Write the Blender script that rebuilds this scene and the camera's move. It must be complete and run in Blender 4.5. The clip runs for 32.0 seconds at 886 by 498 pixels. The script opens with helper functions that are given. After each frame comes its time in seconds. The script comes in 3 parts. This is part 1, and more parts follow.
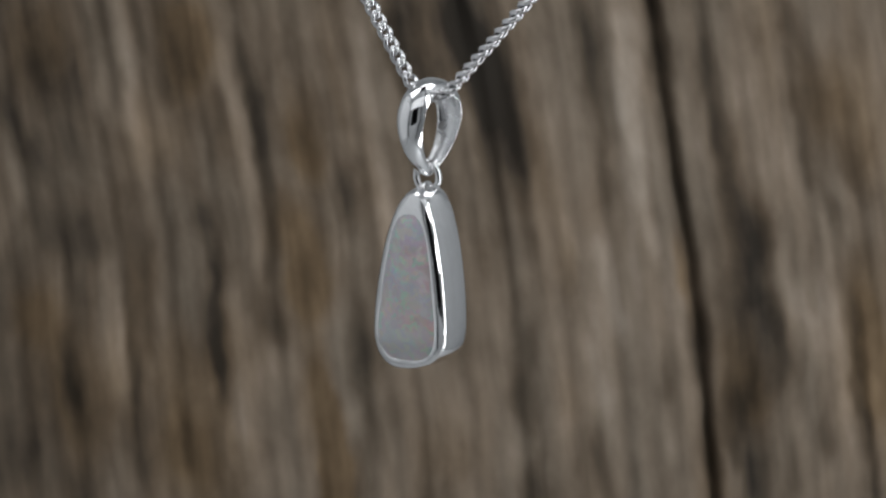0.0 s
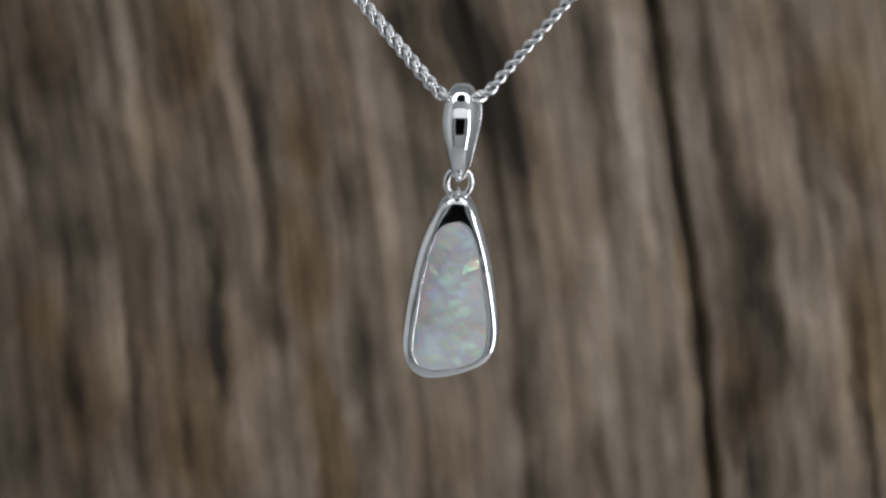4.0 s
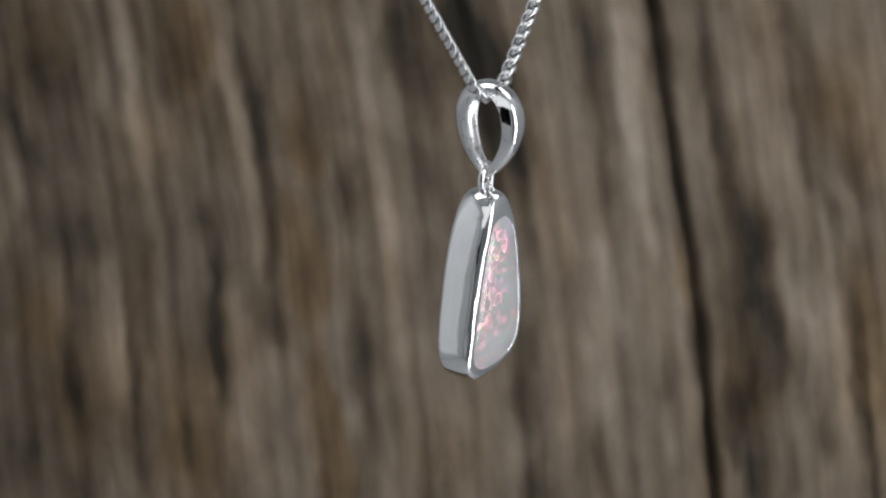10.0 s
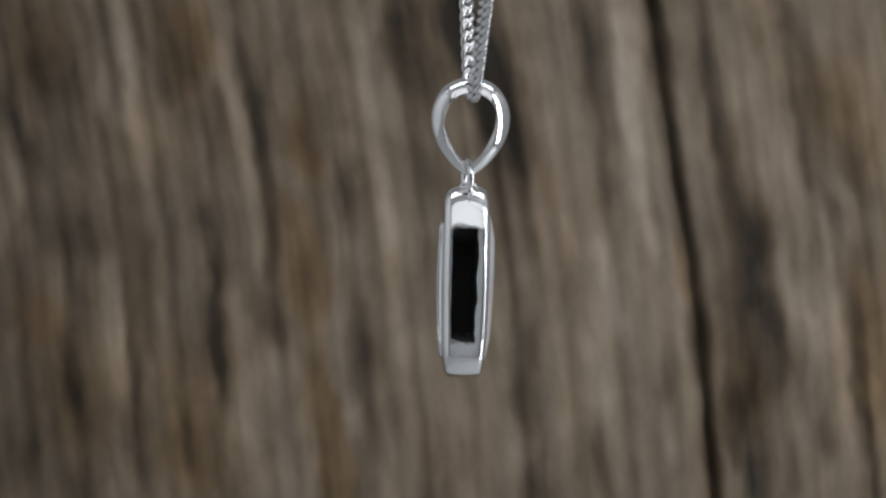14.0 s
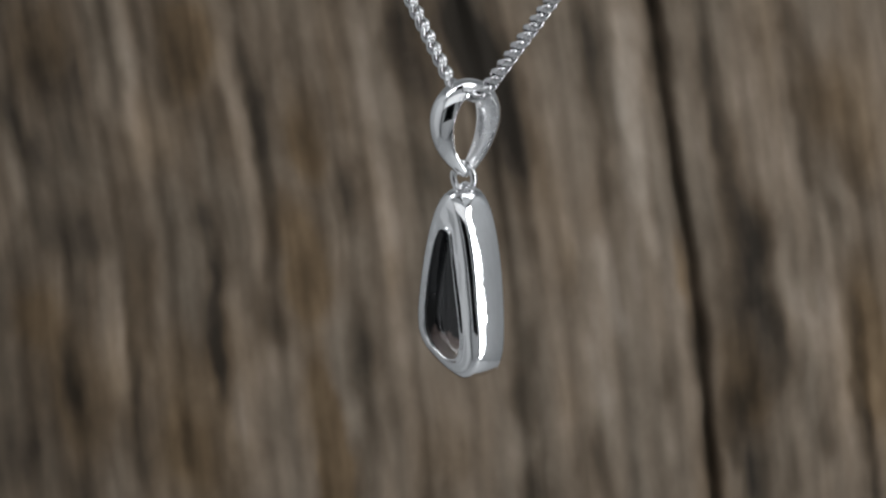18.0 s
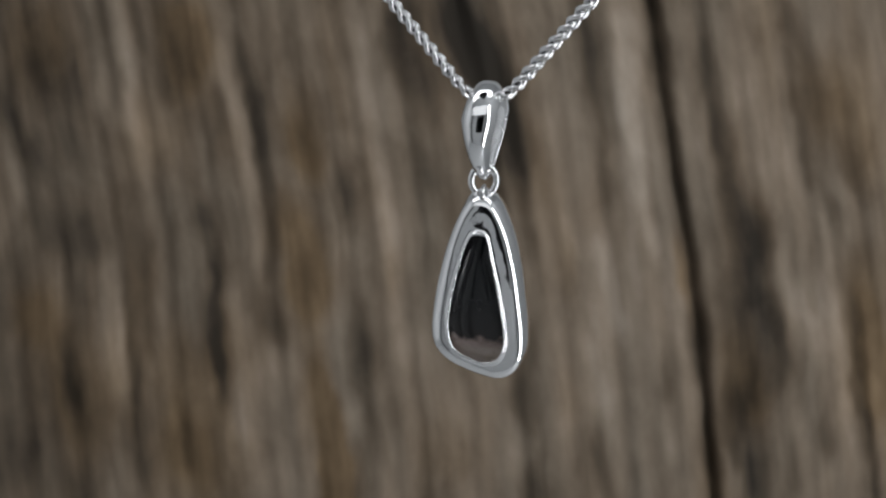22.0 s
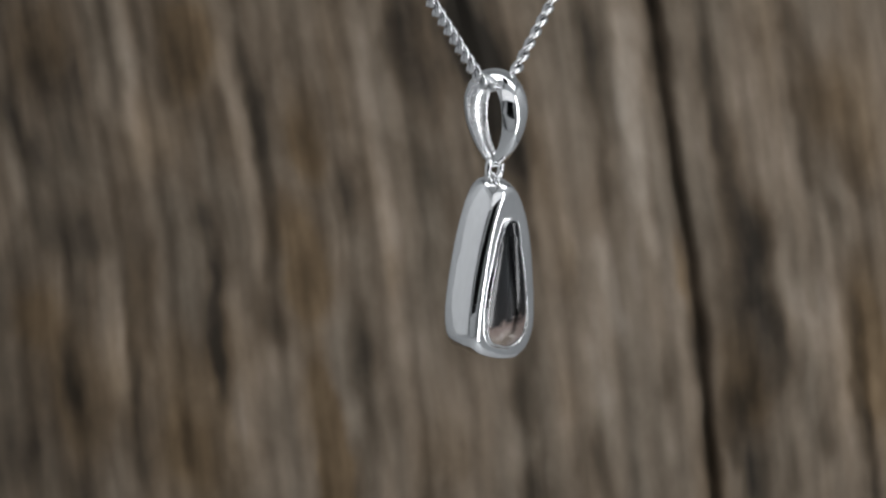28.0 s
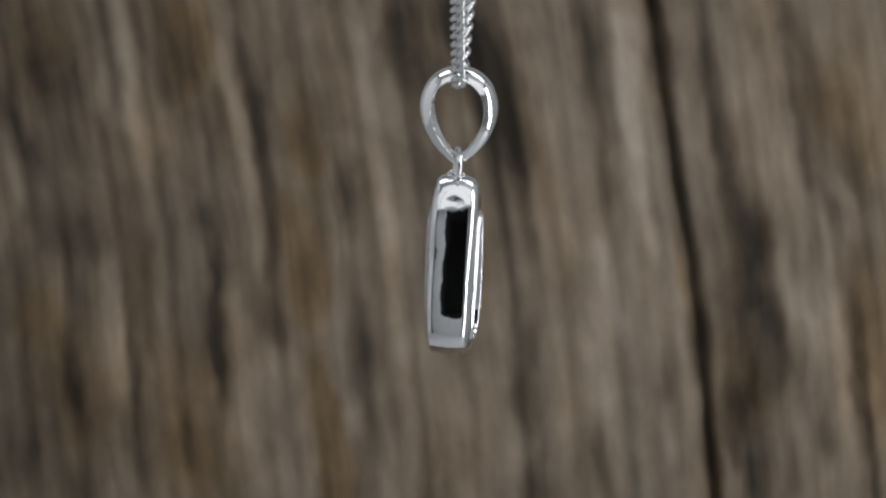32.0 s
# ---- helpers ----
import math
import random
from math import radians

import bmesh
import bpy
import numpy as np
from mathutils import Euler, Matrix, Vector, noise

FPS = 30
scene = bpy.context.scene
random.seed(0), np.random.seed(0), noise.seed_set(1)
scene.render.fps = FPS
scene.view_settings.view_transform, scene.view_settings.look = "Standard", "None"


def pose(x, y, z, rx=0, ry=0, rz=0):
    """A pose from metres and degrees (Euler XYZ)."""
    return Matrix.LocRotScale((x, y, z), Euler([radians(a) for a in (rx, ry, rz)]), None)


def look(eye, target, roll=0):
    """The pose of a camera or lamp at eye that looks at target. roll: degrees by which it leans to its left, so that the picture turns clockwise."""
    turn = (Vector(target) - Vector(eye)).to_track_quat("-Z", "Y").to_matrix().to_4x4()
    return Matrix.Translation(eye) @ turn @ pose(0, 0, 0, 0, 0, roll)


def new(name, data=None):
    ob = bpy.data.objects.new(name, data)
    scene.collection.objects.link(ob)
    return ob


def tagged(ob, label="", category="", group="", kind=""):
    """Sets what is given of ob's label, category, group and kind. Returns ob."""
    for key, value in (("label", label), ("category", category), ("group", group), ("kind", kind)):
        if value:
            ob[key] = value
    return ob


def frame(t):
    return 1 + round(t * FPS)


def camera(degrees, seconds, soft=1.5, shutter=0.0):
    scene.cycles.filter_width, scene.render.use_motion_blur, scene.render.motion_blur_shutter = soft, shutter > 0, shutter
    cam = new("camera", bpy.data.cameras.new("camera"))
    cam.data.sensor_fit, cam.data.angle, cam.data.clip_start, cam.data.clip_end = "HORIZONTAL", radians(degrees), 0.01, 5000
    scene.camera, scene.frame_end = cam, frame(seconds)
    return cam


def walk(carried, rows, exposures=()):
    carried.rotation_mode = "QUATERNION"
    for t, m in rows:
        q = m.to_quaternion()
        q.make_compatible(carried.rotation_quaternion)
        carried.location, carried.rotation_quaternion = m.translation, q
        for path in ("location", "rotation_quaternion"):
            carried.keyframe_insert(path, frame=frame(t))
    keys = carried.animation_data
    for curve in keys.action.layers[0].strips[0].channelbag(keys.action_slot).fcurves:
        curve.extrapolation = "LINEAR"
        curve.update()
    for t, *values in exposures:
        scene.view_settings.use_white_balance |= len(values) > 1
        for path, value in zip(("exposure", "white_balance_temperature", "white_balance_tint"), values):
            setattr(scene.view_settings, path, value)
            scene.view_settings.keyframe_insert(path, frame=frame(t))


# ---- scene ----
MM = 0.001
REACH = 250 * MM            # from the lens to the pendant
PITCH = 17.0                # the camera looks down by so much
HEART = Vector((0, 0, 0.20))   # the point that the camera looks at

cam = camera(14.3, 32.0, soft=2.4)
EYE = HEART + REACH * Vector((0, -math.cos(radians(PITCH)), math.sin(radians(PITCH))))
VIEW = look(EYE, HEART, 2.0)
walk(cam, [(0.0, VIEW), (32.0, VIEW)])
cam.data.dof.use_dof, cam.data.dof.focus_distance, cam.data.dof.aperture_fstop = True, REACH, 115.0
ACROSS, UP, BACK = (VIEW.to_3x3().col[i].copy() for i in range(3))

# ---- light ----
scene.view_settings.exposure = 0.0
world = bpy.data.worlds.new("world")
scene.world = world
world.use_nodes = True
world.node_tree.nodes["Background"].inputs[0].default_value = (0.5, 0.5, 0.5, 1)
world.node_tree.nodes["Background"].inputs[1].default_value = 0.02


def softbox(name, m, sx, sy, watts, colour=(0.96, 0.98, 1.0)):
    lamp = bpy.data.lights.new(name, "AREA")
    lamp.shape, lamp.size, lamp.size_y = "RECTANGLE", sx, sy
    lamp.energy, lamp.color = watts, colour
    ob = new(name, lamp)
    ob.matrix_world = m
    return ob


LAMPS = [("softbox_top", look((0, 0.03, 0.395), (0, 0.03, 0)), 0.36, 0.09, 0.27),
         ("softbox_front", look((0, -0.160, 0.353), (0, 0, 0.20)), 0.36, 0.105, 0.082),
         ("softbox_east", look((0.191, -0.097, 0.19), (0, 0, 0.19)), 0.046, 0.36, 0.35),
         ("softbox_west", look((-0.195, -0.05, 0.20), (0, -0.05, 0.20)), 0.15, 0.28, 0.0175)]
for lamp_row in LAMPS:
    softbox(*lamp_row)


# ---- materials ----
def material(name):
    m = bpy.data.materials.new(name)
    m.use_nodes = True
    nodes, links = m.node_tree.nodes, m.node_tree.links
    return m, nodes, links, nodes["Principled BSDF"]


def node(nodes, kind, **values):
    n = nodes.new(kind)
    for key, value in values.items():
        n.inputs[key.replace("_", " ")].default_value = value
    return n


def ramp(nodes, stops):
    n = nodes.new("ShaderNodeValToRGB")
    e = n.color_ramp.elements
    while len(e) < len(stops):
        e.new(0.5)
    for el, (p, c) in zip(e, stops):
        el.position, el.color = p, (*c, 1) if len(c) == 3 else c
    return n


def silver_material(name, rough, grain, shine=0.90):
    m, nodes, links, bsdf = material(name)
    bsdf.inputs["Metallic"].default_value = 1.0
    bsdf.inputs["Base Color"].default_value = (shine, shine, shine + 0.01, 1)
    tc = nodes.new("ShaderNodeTexCoord")
    n = node(nodes, "ShaderNodeTexNoise", Scale=900.0, Detail=5.0)
    links.new(tc.outputs["Object"], n.inputs["Vector"])
    r = ramp(nodes, [(0.35, (rough * 0.7,) * 3), (0.75, (rough * 1.7,) * 3)])
    links.new(n.outputs["Fac"], r.inputs[0])
    links.new(r.outputs[0], bsdf.inputs["Roughness"])
    n2 = node(nodes, "ShaderNodeTexNoise", Scale=300.0, Detail=5.0)
    links.new(tc.outputs["Object"], n2.inputs["Vector"])
    b = node(nodes, "ShaderNodeBump", Strength=grain, Distance=0.0002)
    links.new(n2.outputs["Fac"], b.inputs["Height"])
    links.new(b.outputs[0], bsdf.inputs["Normal"])
    return m


SILVER = silver_material("polished_silver", 0.055, 0.24)
SATIN = silver_material("satin_silver", 0.26, 0.30, 0.82)
CHAIN_SILVER = silver_material("chain_silver", 0.06, 0.03, 0.74)


def opal_material():
    m, nodes, links, bsdf = material("milky_opal")
    tc = nodes.new("ShaderNodeTexCoord")
    big = node(nodes, "ShaderNodeTexNoise", Scale=330.0, Detail=2.0)
    links.new(tc.outputs["Object"], big.inputs["Vector"])
    milk = ramp(nodes, [(0.32, (0.56, 0.62, 0.69)), (0.48, (0.62, 0.64, 0.65)), (0.66, (0.68, 0.65, 0.64))])
    links.new(big.outputs["Fac"], milk.inputs[0])
    warp = node(nodes, "ShaderNodeTexNoise", Scale=1500.0, Detail=2.0)
    links.new(tc.outputs["Object"], warp.inputs["Vector"])
    bend = node(nodes, "ShaderNodeMix")
    bend.data_type, bend.blend_type = "RGBA", "LINEAR_LIGHT"
    bend.inputs[0].default_value = 0.0008
    links.new(tc.outputs["Object"], bend.inputs[6])
    links.new(warp.outputs["Color"], bend.inputs[7])
    links.new(milk.outputs[0], bsdf.inputs["Base Color"])
    bsdf.inputs["Roughness"].default_value = 0.03
    bsdf.inputs["IOR"].default_value = 1.6
    geo = nodes.new("ShaderNodeNewGeometry")

    def platelets(below, scale, stops, aside, rise, spread, patches, low, most, rough):
        """Platelets inside the stone, each tilted its own way, that flash as the stone turns."""
        squash = nodes.new("ShaderNodeMapping")
        squash.inputs["Scale"].default_value = (0.85, 1.0, 1.3)
        squash.inputs["Location"].default_value = (rise * 0.01, 0, 0)
        links.new(bend.outputs[2], squash.inputs["Vector"])
        cells = node(nodes, "ShaderNodeTexVoronoi", Scale=scale)
        cells.feature = "SMOOTH_F1"
        cells.inputs["Smoothness"].default_value = 0.75
        links.new(squash.outputs[0], cells.inputs["Vector"])
        hue = ramp(nodes, stops)
        sep = nodes.new("ShaderNodeSeparateColor")
        links.new(cells.outputs["Color"], sep.inputs[0])
        links.new(sep.outputs[0], hue.inputs[0])
        flash = nodes.new("ShaderNodeBsdfGlossy")
        flash.inputs["Roughness"].default_value = rough
        links.new(hue.outputs[0], flash.inputs["Color"])
        tilt = nodes.new("ShaderNodeVectorMath")
        tilt.operation = "MULTIPLY_ADD"
        tilt.inputs[1].default_value = (spread,) * 3
        tilt.inputs[2].default_value = (aside - spread / 2, -spread / 2, rise - spread / 2)
        links.new(cells.outputs["Color"], tilt.inputs[0])
        way = nodes.new("ShaderNodeVectorTransform")
        way.vector_type, way.convert_from, way.convert_to = "VECTOR", "OBJECT", "WORLD"
        links.new(tilt.outputs[0], way.inputs[0])
        total = nodes.new("ShaderNodeVectorMath")
        total.operation = "ADD"
        links.new(way.outputs[0], total.inputs[0])
        links.new(geo.outputs["Normal"], total.inputs[1])
        unit = nodes.new("ShaderNodeVectorMath")
        unit.operation = "NORMALIZE"
        links.new(total.outputs[0], unit.inputs[0])
        links.new(unit.outputs[0], flash.inputs["Normal"])
        patch = node(nodes, "ShaderNodeTexNoise", Scale=patches, Detail=3.0)
        links.new(squash.outputs[0], patch.inputs["Vector"])
        where = ramp(nodes, [(0.34, (most * low,) * 3), (0.60, (most,) * 3)])
        links.new(patch.outputs["Fac"], where.inputs[0])
        both = nodes.new("ShaderNodeMixShader")
        links.new(where.outputs[0], both.inputs[0])
        links.new(below.outputs[0], both.inputs[1])
        links.new(flash.outputs[0], both.inputs[2])
        return both

    cool = platelets(bsdf, 1500.0, [(0.2, (0.50, 0.90, 0.68)), (0.45, (0.55, 0.78, 0.95)), (0.6, (0.45, 0.60, 1.0)), (0.8, (0.75, 0.95, 0.6))],
                     0.9, 0.66, 0.55, 420.0, 0.75, 0.18, 0.44)
    warm = platelets(cool, 2000.0, [(0.2, (1.0, 0.28, 0.36)), (0.5, (1.0, 0.40, 0.46)), (0.66, (1.0, 0.55, 0.38)), (0.78, (0.35, 0.9, 0.42))],
                     -0.14, 0.10, 0.95, 380.0, 0.15, 0.26, 0.28)
    links.new(warm.outputs[0], nodes["Material Output"].inputs[0])
    return m


def potch_material():
    m, nodes, links, bsdf = material("dark_potch")
    tc = nodes.new("ShaderNodeTexCoord")
    sep = nodes.new("ShaderNodeSeparateXYZ")
    links.new(tc.outputs["Object"], sep.inputs[0])
    n = node(nodes, "ShaderNodeTexNoise", Scale=700.0, Detail=5.0, Roughness=0.65)
    links.new(tc.outputs["Object"], n.inputs["Vector"])
    add = nodes.new("ShaderNodeMath")
    add.operation = "MULTIPLY_ADD"
    add.inputs[1].default_value = 0.0022
    links.new(n.outputs["Fac"], add.inputs[0])
    links.new(sep.outputs[2], add.inputs[2])
    span = node(nodes, "ShaderNodeMapRange")
    span.inputs["From Min"].default_value, span.inputs["From Max"].default_value = -0.0204, -0.0089
    links.new(add.outputs[0], span.inputs["Value"])
    band = ramp(nodes, [(0.0, (0.33, 0.26, 0.17)), (0.14, (0.36, 0.30, 0.26)), (0.21, (0.25, 0.19, 0.17)),
                        (0.245, (0.022, 0.020, 0.020)), (0.5, (0.013, 0.0135, 0.015)), (0.75, (0.009, 0.0095, 0.011))])
    links.new(span.outputs[0], band.inputs[0])
    fleck = node(nodes, "ShaderNodeTexNoise", Scale=2600.0, Detail=3.0)
    links.new(tc.outputs["Object"], fleck.inputs["Vector"])
    spot = ramp(nodes, [(0.62, (1, 1, 1)), (0.80, (0.55, 0.5, 0.45))])
    links.new(fleck.outputs["Fac"], spot.inputs[0])
    mix = nodes.new("ShaderNodeMix")
    mix.data_type, mix.blend_type = "RGBA", "MULTIPLY"
    mix.inputs[0].default_value = 1.0
    links.new(band.outputs[0], mix.inputs[6])
    links.new(spot.outputs[0], mix.inputs[7])
    links.new(mix.outputs[2], bsdf.inputs["Base Color"])
    bsdf.inputs["Roughness"].default_value = 0.14
    return m


OPAL = opal_material()
POTCH = potch_material()


def cloth_material(name, colour, spread):
    m, nodes, links, bsdf = material(name)
    tc = nodes.new("ShaderNodeTexCoord")
    n = node(nodes, "ShaderNodeTexNoise", Scale=40.0, Detail=6.0)
    links.new(tc.outputs["Object"], n.inputs["Vector"])
    r = ramp(nodes, [(0.3, tuple(c * (1 - spread) for c in colour)), (0.7, colour)])
    links.new(n.outputs["Fac"], r.inputs[0])
    links.new(r.outputs[0], bsdf.inputs["Base Color"])
    bsdf.inputs["Roughness"].default_value = 0.9
    return m


WHITE_CLOTH = cloth_material("white_tent_cloth", (0.645, 0.66, 0.67), 0.10)
BLACK_CLOTH = cloth_material("black_cloth", (0.012, 0.012, 0.013), 0.3)


def wood_material():
    m, nodes, links, bsdf = material("weathered_grey_wood")
    tone = nodes.new("ShaderNodeAttribute")
    tone.attribute_name = "tone"
    grain = nodes.new("ShaderNodeAttribute")
    grain.attribute_name = "grain"
    # streaks along the grain, at two scales
    stretch = nodes.new("ShaderNodeMapping")
    stretch.inputs["Scale"].default_value = (1.0, 0.14, 1.0)
    links.new(grain.outputs["Vector"], stretch.inputs["Vector"])
    n1 = node(nodes, "ShaderNodeTexNoise", Scale=460.0, Detail=4.0, Roughness=0.6)
    n2 = node(nodes, "ShaderNodeTexNoise", Scale=130.0, Detail=2.0)
    for n in (n1, n2):
        links.new(stretch.outputs[0], n.inputs["Vector"])
    a = nodes.new("ShaderNodeMath")
    a.operation = "MULTIPLY_ADD"
    a.inputs[1].default_value = 0.30
    links.new(n1.outputs["Fac"], a.inputs[0])
    links.new(tone.outputs["Fac"], a.inputs[2])
    b = nodes.new("ShaderNodeMath")
    b.operation = "MULTIPLY_ADD"
    b.inputs[1].default_value = 0.18
    links.new(n2.outputs["Fac"], b.inputs[0])
    links.new(a.outputs[0], b.inputs[2])
    stretch3 = nodes.new("ShaderNodeMapping")
    stretch3.inputs["Scale"].default_value = (1.0, 0.45, 1.0)
    links.new(grain.outputs["Vector"], stretch3.inputs["Vector"])
    n4 = node(nodes, "ShaderNodeTexNoise", Scale=230.0, Detail=5.0, Roughness=0.62, Distortion=0.15)
    links.new(stretch3.outputs[0], n4.inputs["Vector"])
    c = nodes.new("ShaderNodeMath")
    c.operation = "MULTIPLY_ADD"
    c.inputs[1].default_value = 0.50
    links.new(n4.outputs["Fac"], c.inputs[0])
    links.new(b.outputs[0], c.inputs[2])
    fibre = nodes.new("ShaderNodeMapping")
    fibre.inputs["Scale"].default_value = (1.0, 0.05, 1.0)
    links.new(grain.outputs["Vector"], fibre.inputs["Vector"])
    n5 = node(nodes, "ShaderNodeTexNoise", Scale=1150.0, Detail=3.0)
    links.new(fibre.outputs[0], n5.inputs["Vector"])
    e = nodes.new("ShaderNodeMath")
    e.operation = "MULTIPLY_ADD"
    e.inputs[1].default_value = 0.14
    links.new(n5.outputs["Fac"], e.inputs[0])
    links.new(c.outputs[0], e.inputs[2])
    shade = ramp(nodes, [(0.30, (0.029, 0.0235, 0.0182)), (0.55, (0.113, 0.0865, 0.063)),
                         (0.80, (0.232, 0.184, 0.142)), (1.0, (0.37, 0.305, 0.250))])
    links.new(e.outputs[0], shade.inputs[0])
    # brown patches where the grey skin has worn off
    worn = nodes.new("ShaderNodeAttribute")
    worn.attribute_name = "worn"
    stretch2 = nodes.new("ShaderNodeMapping")
    stretch2.inputs["Scale"].default_value = (1.0, 0.22, 1.0)
    links.new(grain.outputs["Vector"], stretch2.inputs["Vector"])
    n3 = node(nodes, "ShaderNodeTexNoise", Scale=160.0, Detail=4.0)
    links.new(stretch2.outputs[0], n3.inputs["Vector"])
    patch = nodes.new("ShaderNodeMath")
    patch.operation = "MULTIPLY_ADD"
    patch.inputs[1].default_value = 0.9
    links.new(worn.outputs["Fac"], patch.inputs[0])
    links.new(n3.outputs["Fac"], patch.inputs[2])
    brown = ramp(nodes, [(0.36, (0.97, 1.0, 1.0)), (0.58, (1, 0.98, 0.94)), (1.0, (0.98, 0.865, 0.67))])
    links.new(patch.outputs[0], brown.inputs[0])
    mix = nodes.new("ShaderNodeMix")
    mix.data_type, mix.blend_type = "RGBA", "MULTIPLY"
    mix.inputs[0].default_value = 1.0
    links.new(shade.outputs[0], mix.inputs[6])
    links.new(brown.outputs[0], mix.inputs[7])
    links.new(mix.outputs[2], bsdf.inputs["Base Color"])
    bsdf.inputs["Roughness"].default_value = 0.85
    bsdf.inputs["Specular IOR Level"].default_value = 0.2
    bump = node(nodes, "ShaderNodeBump", Strength=0.25, Distance=0.0006)
    links.new(n1.outputs["Fac"], bump.inputs["Height"])
    links.new(bump.outputs[0], bsdf.inputs["Normal"])
    return m


WOOD = wood_material()


# ---- helpers for building ----
def mesh_from(name, verts, faces, mat, smooth=True):
    me = bpy.data.meshes.new(name)
    me.from_pydata(verts, [], faces)
    me.materials.append(mat)
    if smooth:
        me.polygons.foreach_set("use_smooth", [True] * len(me.polygons))
    me.update()
    return me


def under(ob, parent, label=""):
    ob.parent = parent
    if label:
        tagged(ob, label)
    return ob


def part(name, bm, mat, parent, label="", smooth=True):
    me = bpy.data.meshes.new(name)
    bmesh.ops.recalc_face_normals(bm, faces=bm.faces)
    bm.to_mesh(me)
    bm.free()
    me.materials.append(mat)
    if smooth:
        me.polygons.foreach_set("use_smooth", [True] * len(me.polygons))
    return under(new(name, me), parent, label)


def loft(rings, closed_ring=True, closed_path=False, cap=(False, False)):
    """A skin over rings of points, each ring of the same count. cap: close an end to its middle, or, as a ridge, side to side."""
    bm = bmesh.new()
    rows = [[bm.verts.new(p) for p in ring] for ring in rings]
    n = len(rows[0])
    span = len(rows) if closed_path else len(rows) - 1
    for i in range(span):
        r0, r1 = rows[i], rows[(i + 1) % len(rows)]
        for j in range(n if closed_ring else n - 1):
            k = (j + 1) % n
            bm.faces.new((r0[j], r0[k], r1[k], r1[j]))
    for end, row in zip(cap, (rows[0], rows[-1])):
        if end == "ridge":
            for j in range(n // 2):
                bm.faces.new(dict.fromkeys((row[j], row[j + 1], row[(n - j - 1) % n], row[-j % n])))
        elif end:
            c = bm.verts.new(sum((v.co for v in row), Vector()) / n)
            for j in range(n):
                bm.faces.new((row[j], row[(j + 1) % n], c))
    return bm


def slab(bm, x0, x1, y0, y1, z0, z1):
    made = bmesh.ops.create_cube(bm, size=1.0)
    m = Matrix.Translation(((x0 + x1) / 2, (y0 + y1) / 2, (z0 + z1) / 2)) @ Matrix.Diagonal((x1 - x0, y1 - y0, z1 - z0, 1))
    bmesh.ops.transform(bm, matrix=m, verts=made["verts"])


def structure(name, boxes, mat, label):
    bm = bmesh.new()
    for box in boxes:
        slab(bm, *box)
    me = bpy.data.meshes.new(name)
    bm.to_mesh(me)
    bm.free()
    me.materials.append(mat)
    return tagged(new(name, me), label, "wall", kind="structure")


# ---- the light tent that closes the place ----
T = 0.004
structure("floor", [(-0.2, 0.2, -0.22, 0.30, -T, 0)], WHITE_CLOTH, "white cloth floor of a photo light tent")
structure("ceiling", [(-0.2, 0.2, -0.22, 0.30, 0.40, 0.40 + T)], WHITE_CLOTH, "white cloth ceiling of a photo light tent")
structure("wall_west", [(-0.2 - T, -0.2, -0.22, 0.30, 0, 0.40)], WHITE_CLOTH, "white cloth side wall of a photo light tent")
structure("wall_east", [(0.2, 0.2 + T, -0.22, 0.30, 0, 0.40)], WHITE_CLOTH, "white cloth side wall of a photo light tent")
structure("wall_north", [(-0.2, 0.2, 0.30, 0.30 + T, 0, 0.40)], WHITE_CLOTH, "white cloth back wall of a photo light tent")
OX, OZ0, OZ1 = 0.084, 0.140, 0.318       # the opening that the camera looks through
structure("wall_south", [(-0.2, -OX, -0.22 - T, -0.22, 0, 0.40), (OX, 0.2, -0.22 - T, -0.22, 0, 0.40),
                         (-OX, OX, -0.22 - T, -0.22, 0, OZ0), (-OX, OX, -0.22 - T, -0.22, OZ1, 0.40)],
          WHITE_CLOTH, "white cloth front wall with a camera opening")
structure("wall_recess", [(-OX - T, -OX, -0.36, -0.224, OZ0, OZ1), (OX, OX + T, -0.36, -0.224, OZ0, OZ1),
                          (-OX - T, OX + T, -0.36, -0.224, OZ0 - T, OZ0), (-OX - T, OX + T, -0.36, -0.224, OZ1, OZ1 + T),
                          (-OX - T, OX + T, -0.36 - T, -0.36, OZ0 - T, OZ1 + T)],
          BLACK_CLOTH, "black cloth hood round the camera opening")


# ---- the lamps' housings: black rims round the lit cloth ----
def softbox_rim(m, sx, sy, cloth, label):
    bm = bmesh.new()
    e = 0.007
    for x0, x1, y0, y1 in ((-sx / 2 - e, -sx / 2, -sy / 2 - e, sy / 2 + e), (sx / 2, sx / 2 + e, -sy / 2 - e, sy / 2 + e),
                           (-sx / 2, sx / 2, -sy / 2 - e, -sy / 2), (-sx / 2, sx / 2, sy / 2, sy / 2 + e)):
        slab(bm, x0, x1, y0, y1, -0.003, 0.0049)
    thing = tagged(new("softbox_rim"), label, "softbox", "softboxes of the tent")
    thing.matrix_world = m
    part("rim", bm, cloth, thing, smooth=False)


for lamp_row in LAMPS:
    pale = not lamp_row[0].endswith("east")
    softbox_rim(*lamp_row[1:4], WHITE_CLOTH if pale else BLACK_CLOTH,
                "white cloth rim of a lit softbox panel" if pale else "black rim of a lit white softbox panel")


